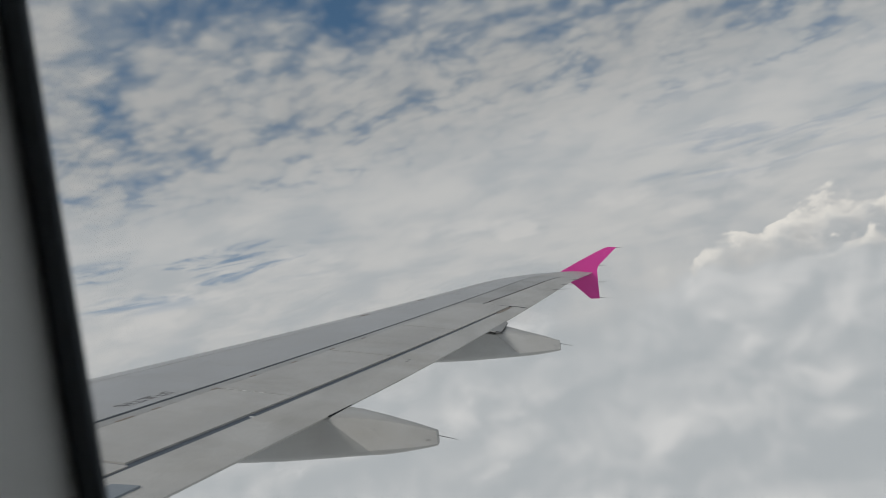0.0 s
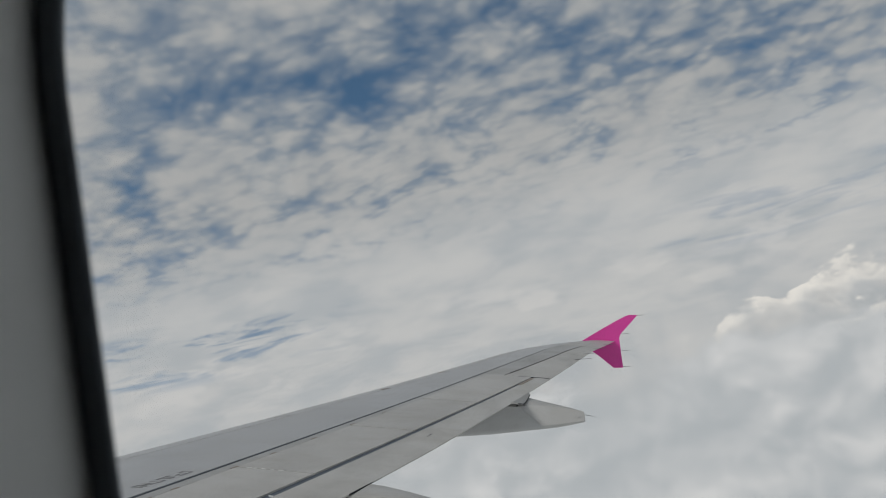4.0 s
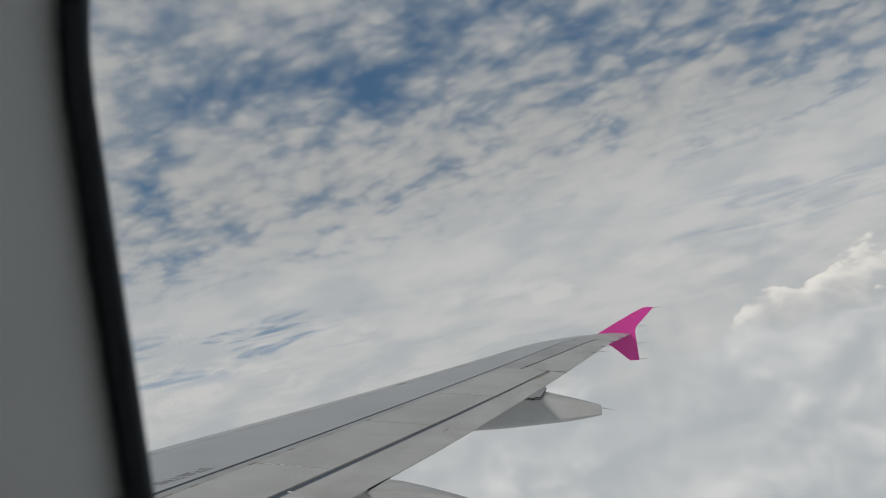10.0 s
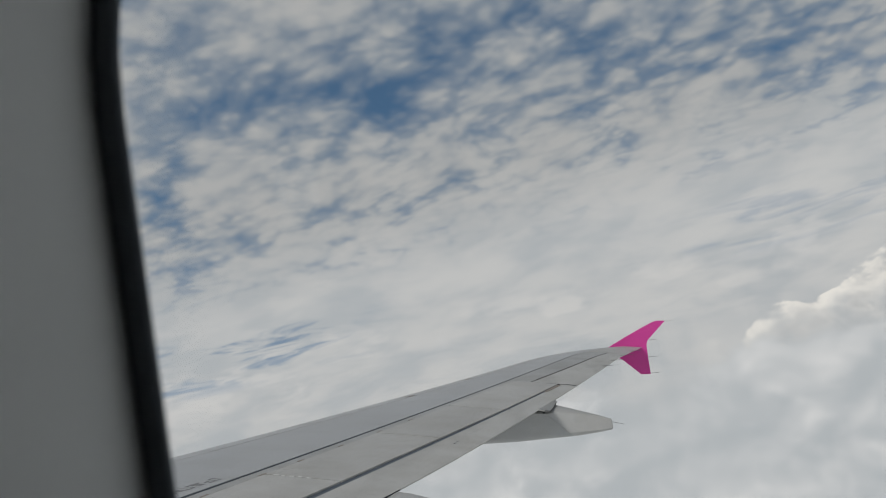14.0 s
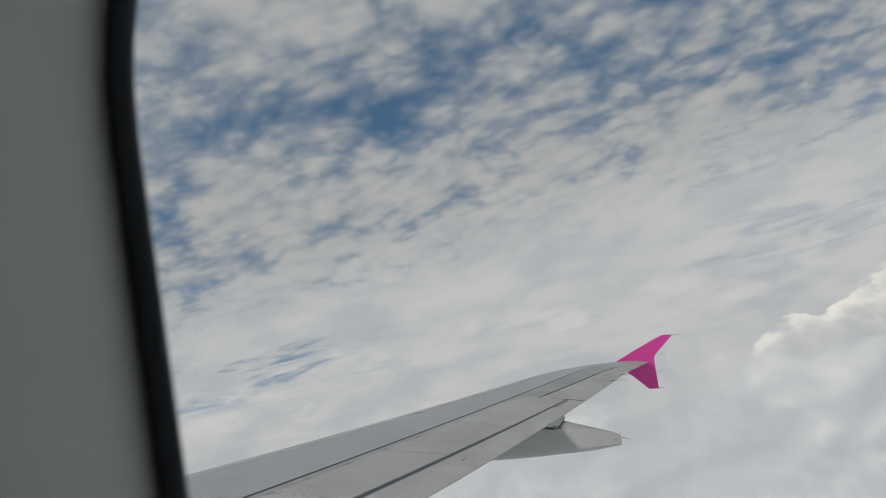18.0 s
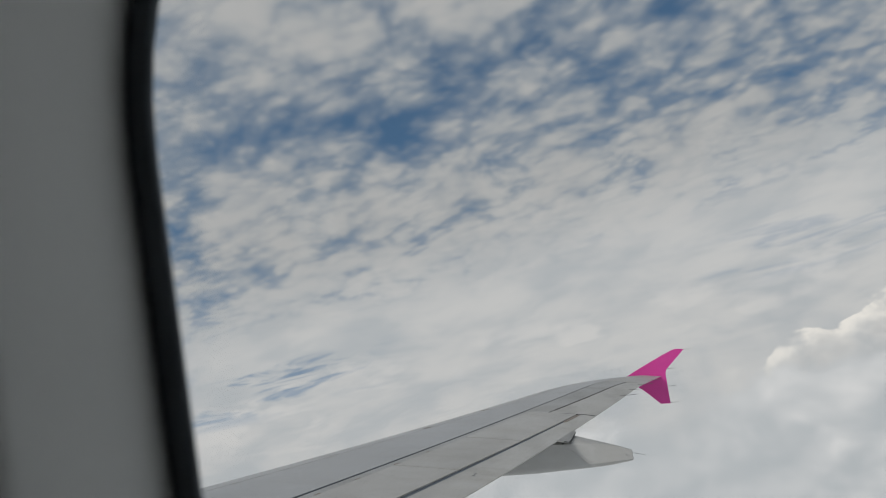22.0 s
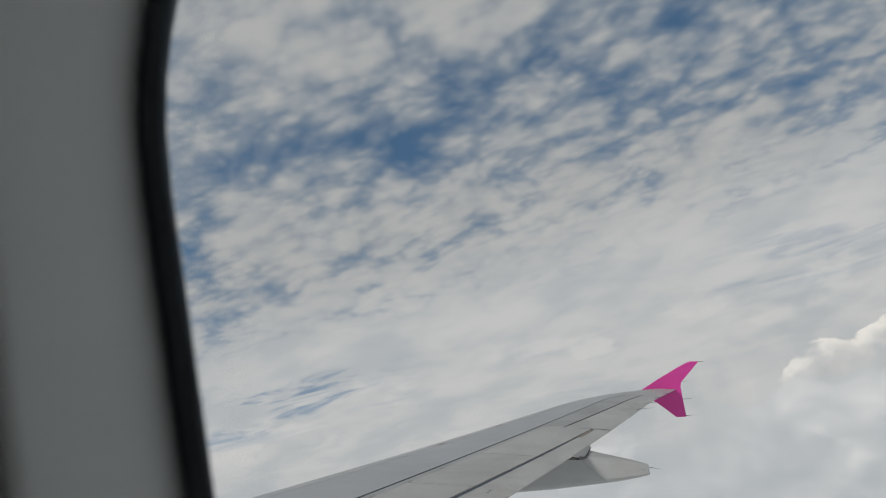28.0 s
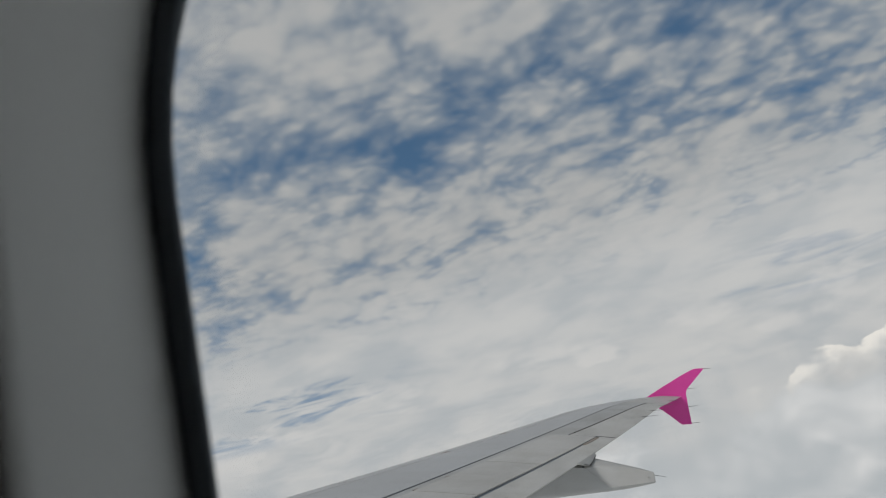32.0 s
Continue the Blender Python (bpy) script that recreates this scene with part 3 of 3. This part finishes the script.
def trailing_lip():
    """The flap skin drawn down over the outer fairing, with a dark seal along its lower edge."""
    spots = ((10.84, 0.0), (10.98, 0.040), (11.12, 0.076), (11.28, 0.058), (11.48, 0.022))
    rings = []
    for y, drop in spots:
        e = skin(y, 1.0)
        rings.append([e + Vector((-0.04, 0, 0.006)), e + Vector((0.004, 0, 0.004)), e + Vector((0.012 + 0.45 * drop, 0, 0.0 - drop)), e + Vector((0.45 * drop, 0, -0.012 - drop)), e + Vector((-0.04, 0, -0.012))])
    lip = mesh_object("flap_lip", *loft(rings), PAINT_FLAP, wing, "flap skin lip over the fairing")
    for (y0, d0), (y1, d1) in zip(spots[1:], spots[2:]):
        a, b = skin(y0, 1.0) + Vector((0.012 + 0.45 * d0, 0, -d0 - 0.004)), skin(y1, 1.0) + Vector((0.012 + 0.45 * d1, 0, -d1 - 0.004))
        rod("lip_seal", a, b, 0.007, lip, LINE)
    # dark joint where the inner fairing leaves the flap
    a, b = skin(7.19, 1.0), skin(7.52, 1.0)
    rod("flap_edge_seal", a + Vector((0.004, 0, -0.004)), b + Vector((0.004, 0, -0.004)), 0.007, wing, LINE)


trailing_lip()


def fence():
    y = TIP_Y
    prof = [(8.42, 1.815), (8.80, 1.985), (9.20, 2.150), (9.40, 2.222), (9.48, 2.234), (9.64, 2.212), (9.43, 2.03), (9.235, 1.865), (9.20, 1.78), (9.19, 1.50), (9.185, 1.19), (9.00, 1.205), (8.92, 1.29),
            (8.82, 1.40), (8.68, 1.54), (8.52, 1.66), (8.44, 1.74)]
    rings = []
    for dy, k in ((-0.022, 0.985), (-0.012, 1.0), (0.012, 1.0), (0.022, 0.985)):
        cx, cz = 9.0, 1.75
        rings.append([Vector((cx + (x - cx) * k, y + dy, cz + (z - cz) * k)) for x, z in prof])
    ob = mesh_object("wingtip_fence", *loft(rings), PINK, wing, "magenta painted wingtip fence", smooth=False)
    for x, z, n in ((9.62, 2.205, 0.16), (9.24, 1.87, 0.18), (9.19, 1.53, 0.18), (9.185, 1.21, 0.16)):
        rod("discharger_rod", (x, y, z), (x + n, y, z - 0.01), 0.0042, ob)


fence()


def stencil():
    """A row of unreadable stencilled signs on the skin, as small bars."""
    rnd = random.Random(5)
    y = 6.96
    while y < 7.40:
        w = rnd.uniform(0.026, 0.040)
        f0, f1 = 0.560, 0.587
        strokes = [(y, y + 0.004, f0, f1), (y + w - 0.004, y + w, f0, f1), (y, y + w, f0, f0 + 0.004), (y, y + w, 0.5715, 0.5755), (y, y + w, f1 - 0.004, f1)]
        for ya, yb, fa, fb in rnd.sample(strokes, rnd.choice((2, 3, 3))):
            v, fc = slab(ya, yb, fa, fb, 0.002, 1, 1, lift=rnd.uniform(0.003, 0.0034))
            mesh_object("stencil_bar", v, fc, MARK, wing)
        y += w + rnd.uniform(0.008, 0.014)


stencil()
for y, n in ((14.25, 0.24), (14.85, 0.20), (15.55, 0.20), (16.35, 0.18)):
    e = skin(y, 0.985)
    rod("discharger_rod", e + Vector((-0.06, 0, 0.008)), e + Vector((n, 0, -0.004)), 0.0042, wing)

# ---- cabin wall and window ----
DEPTH, LEAN_IN = 0.16, 0.167


def win_point(x, z, depth):
    """A point of the window's wall, leaning in towards the top; x, z from the first eye."""
    return Vector((EYE.x + x, EYE.y + depth - LEAN_IN * z, EYE.z + z))


def outline(grow, n=14):
    """The window's rounded outline, grown by so many metres."""
    cx, a, b, zt, zb = 0.011, 0.114, 0.126, 0.080, -0.050
    pts = []
    for i in range(2 * n + 1):
        t = math.pi * i / (2 * n)
        pts.append((cx + (a + 0.0012 + grow) * math.cos(t), zt + (b + grow) * math.sin(t)))
    for i in range(2 * n + 1):
        t = math.pi + math.pi * i / (2 * n)
        pts.append((cx + (a + grow) * math.cos(t), zb + (b + grow) * math.sin(t)))
    return pts


def window():
    w = tagged(new("window_1"), "oval aircraft cabin window with black seal", "window", "", "structure")
    w.location = (0, 0, 0)

    def ring(grow, depth):
        return [win_point(x, z, depth) for x, z in outline(grow)]
    mesh_object("window_seal", *loft([ring(0.0115, DEPTH + 0.012), ring(0.0045, DEPTH + 0.005), ring(0.0006, DEPTH + 0.001), ring(0.0, DEPTH), ring(0.0008, DEPTH - 0.0015), ring(0.003, DEPTH - 0.002), ring(0.0063, DEPTH - 0.001), ring(0.008, DEPTH + 0.012)], caps=False), RUBBER, w, "black rubber seal")
    mesh_object("window_reveal", *loft([ring(0.0063, DEPTH + 0.004), ring(0.0064, DEPTH - 0.003), ring(0.0068, DEPTH - 0.010), ring(0.0083, DEPTH - 0.026), ring(0.0099, DEPTH - 0.042), ring(0.0108, DEPTH - 0.0458), ring(0.0126, DEPTH - 0.0475), ring(0.016, DEPTH - 0.048), ring(0.024, DEPTH - 0.048)], caps=False), LINING, w, "grey moulded plastic window surround")
    pane = mesh_object("pane", *loft([ring(0.012, DEPTH + 0.0125), ring(0.012, DEPTH + 0.0155)]), GLASS, w, "clear acrylic pane", smooth=False)
    pane.visible_shadow = False
    # outer frame through the fuselage side
    mesh_object("outer_frame", *loft([ring(0.0125, DEPTH + 0.012), ring(0.040, DEPTH + 0.040), ring(0.052, DEPTH + 0.040)], caps=False), RUBBER, w, "dark outer window frame")


window()


BARREL = 1.85


def side_y(z):
    """How far the side wall stands in at height z over the eye: plane at the window, round above and below."""
    if z > 0.25:
        return -LEAN_IN * 0.25 + math.sqrt(max(0.0, BARREL ** 2 - (z + 0.06) ** 2)) - 1.8238
    if z < -0.20:
        return LEAN_IN * 0.20 + math.sqrt(max(0.0, BARREL ** 2 - (z + 0.51) ** 2)) - 1.8238
    return -LEAN_IN * z


def wall_point(x, z, depth):
    return Vector((EYE.x + x, EYE.y + depth + side_y(z), EYE.z + z))


def cabin():
    half_x, z_low, z_top, cx, cz = 1.6, -0.95, 0.70, 0.011, 0.015

    def wall_ring(depth, s, start):
        """A ring of the wall between the window's outline (s = 0) and the panel's rectangle (s = 1)."""
        pts = []
        for x, z in outline(start):
            dx, dz = x - cx, z - cz
            k = min(half_x / max(abs(dx), 1e-6), (z_top - cz if dz > 0 else cz - z_low) / max(abs(dz), 1e-6))
            pts.append(wall_point(cx + dx * (1 + (k - 1) * s), cz + dz * (1 + (k - 1) * s), depth))
        return pts
    steps = (0.0, 0.06, 0.16, 0.3, 0.48, 0.72, 1.0)
    back = [wall_ring(DEPTH + 0.02, q, 0.024) for q in steps]
    front = [wall_ring(DEPTH - 0.048, q, 0.024) for q in steps]
    ob = mesh_object("wall_starboard", *loft([back[0]] + front + list(reversed(back[1:])), caps=False), CABIN)
    tagged(ob, "beige grey plastic cabin side wall panel", "wall", "", "structure")
    ob = mesh_object("fuselage_panel", *loft([wall_ring(DEPTH + 0.041, q, 0.05) for q in steps], caps=False), SKIN)
    tagged(ob, "white painted fuselage side panel round the window", "fuselage", "", "structure")

    # the rest of the barrel, round the cabin
    x0, x1 = EYE.x + cx - half_x, EYE.x + cx + half_x
    dep = DEPTH + 0.041

    top, low = 1.789, -2.359
    fine = lambda za, zb: [za + (zb - za) * (math.sin(math.pi * (i / 14 - 0.5)) + 1) / 2 for i in range(15)]
    right_up = [(max(0.0, EYE.y + dep + side_y(z)), EYE.z + z) for z in fine(z_top, top)]
    left_dn = [(-max(0.0, EYE.y + dep + side_y(z)), EYE.z + z) for z in fine(top, 0.21)][1:]
    left_low = [(-max(0.0, EYE.y + dep + side_y(z)), EYE.z + z) for z in fine(-0.16, low)]
    right_low = [(max(0.0, EYE.y + dep + side_y(z)), EYE.z + z) for z in fine(low, z_low)][1:]
    right_mid = [(EYE.y + dep + side_y(z), EYE.z + z) for z in (-0.7, -0.45, -0.2, 0.0, 0.25, 0.45)]
    left_mid = [(-(EYE.y + dep + side_y(z)), EYE.z + z) for z in (0.1, 0.0, -0.08)]

    def tube(profile, xa, xb, closed, n=4):
        return loft([[Vector((xa + (xb - xa) * i / n, y, z)) for y, z in profile] for i in range(n + 1)], closed=closed)
    ring_all = right_up + left_dn + left_mid + left_low + right_low + right_mid
    v, fc = [], []
    for profile, xa, xb, closed in ((right_up + left_dn, x0, x1, False), (left_low + right_low, x0, x1, False), (ring_all, -4.0, x0, True), (ring_all, x1, 15.0, True)):
        pv, pf = tube(profile, xa, xb, closed)
        fc.extend(tuple(len(v) + i for i in f) for f in pf)
        v.extend(pv)
    ob = mesh_object("fuselage_barrel", v, fc, SKIN)
    tagged(ob, "white painted round fuselage barrel", "fuselage", "", "structure")

    def sheet(name, pts, mat, label):
        q = [Vector(p) for p in pts]
        n = (q[1] - q[0]).cross(q[2] - q[0]).normalized() * 0.02
        o = mesh_object(name, *loft([q, [p + n for p in q]]), mat, smooth=False)
        tagged(o, label, name.split("_")[0], "", "structure")
    zf, zc, yo = EYE.z - 0.95, EYE.z + 0.70, -1.70
    ys_f, ys_c = EYE.y + DEPTH + side_y(-0.95) - 0.05, EYE.y + DEPTH + side_y(0.70) - 0.05
    x0, x1 = x0 + 0.03, x1 - 0.03
    sheet("floor", [(x0, -1.66, zf), (x1, -1.66, zf), (x1, ys_f, zf), (x0, ys_f, zf)], CARPET, "dark blue grey carpeted cabin floor")
    sheet("ceiling", [(x0, -1.5, zc), (x0, ys_c, zc), (x1, ys_c, zc), (x1, -1.5, zc)], CABIN, "plain beige cabin ceiling")
    # opposite wall with its row of window openings
    v, fc = [], []

    def block(xa, xb, za, zb, ya=0.0, yb=0.0):
        k = len(v)
        v.extend(Vector((x, y + (ya if z == za else yb), z)) for x in (xa, xb) for y in (yo - 0.05, yo) for z in (za, zb))
        fc.extend(tuple(k + i for i in q) for q in ((0, 1, 3, 2), (4, 6, 7, 5), (0, 4, 5, 1), (2, 3, 7, 6), (0, 2, 6, 4), (1, 5, 7, 3)))
    sill, head = EYE.z - 0.16, EYE.z + 0.21
    block(x0, x1, zf, sill, 0.06, 0.0)
    block(x0, x1, head, zc, 0.0, 0.20)
    edge = x0
    for i in range(6):
        c = x0 + 0.27 + 0.52 * i
        block(edge, c - 0.12, sill, head)
        edge = c + 0.12
    block(edge, x1, sill, head)
    tagged(mesh_object("wall_port", v, fc, CABIN, smooth=False), "plain beige opposite cabin wall with window openings", "wall", "", "structure")
    sheet("wall_forward", [(x0, -1.6, zf), (x0, ys_f, zf), (x0, ys_c, zc), (x0, -1.5, zc)], CABIN, "plain beige forward cabin partition")
    sheet("wall_aft", [(x1, -1.6, zf), (x1, -1.5, zc), (x1, ys_c, zc), (x1, ys_f, zf)], CABIN, "plain beige rear cabin partition")


cabin()
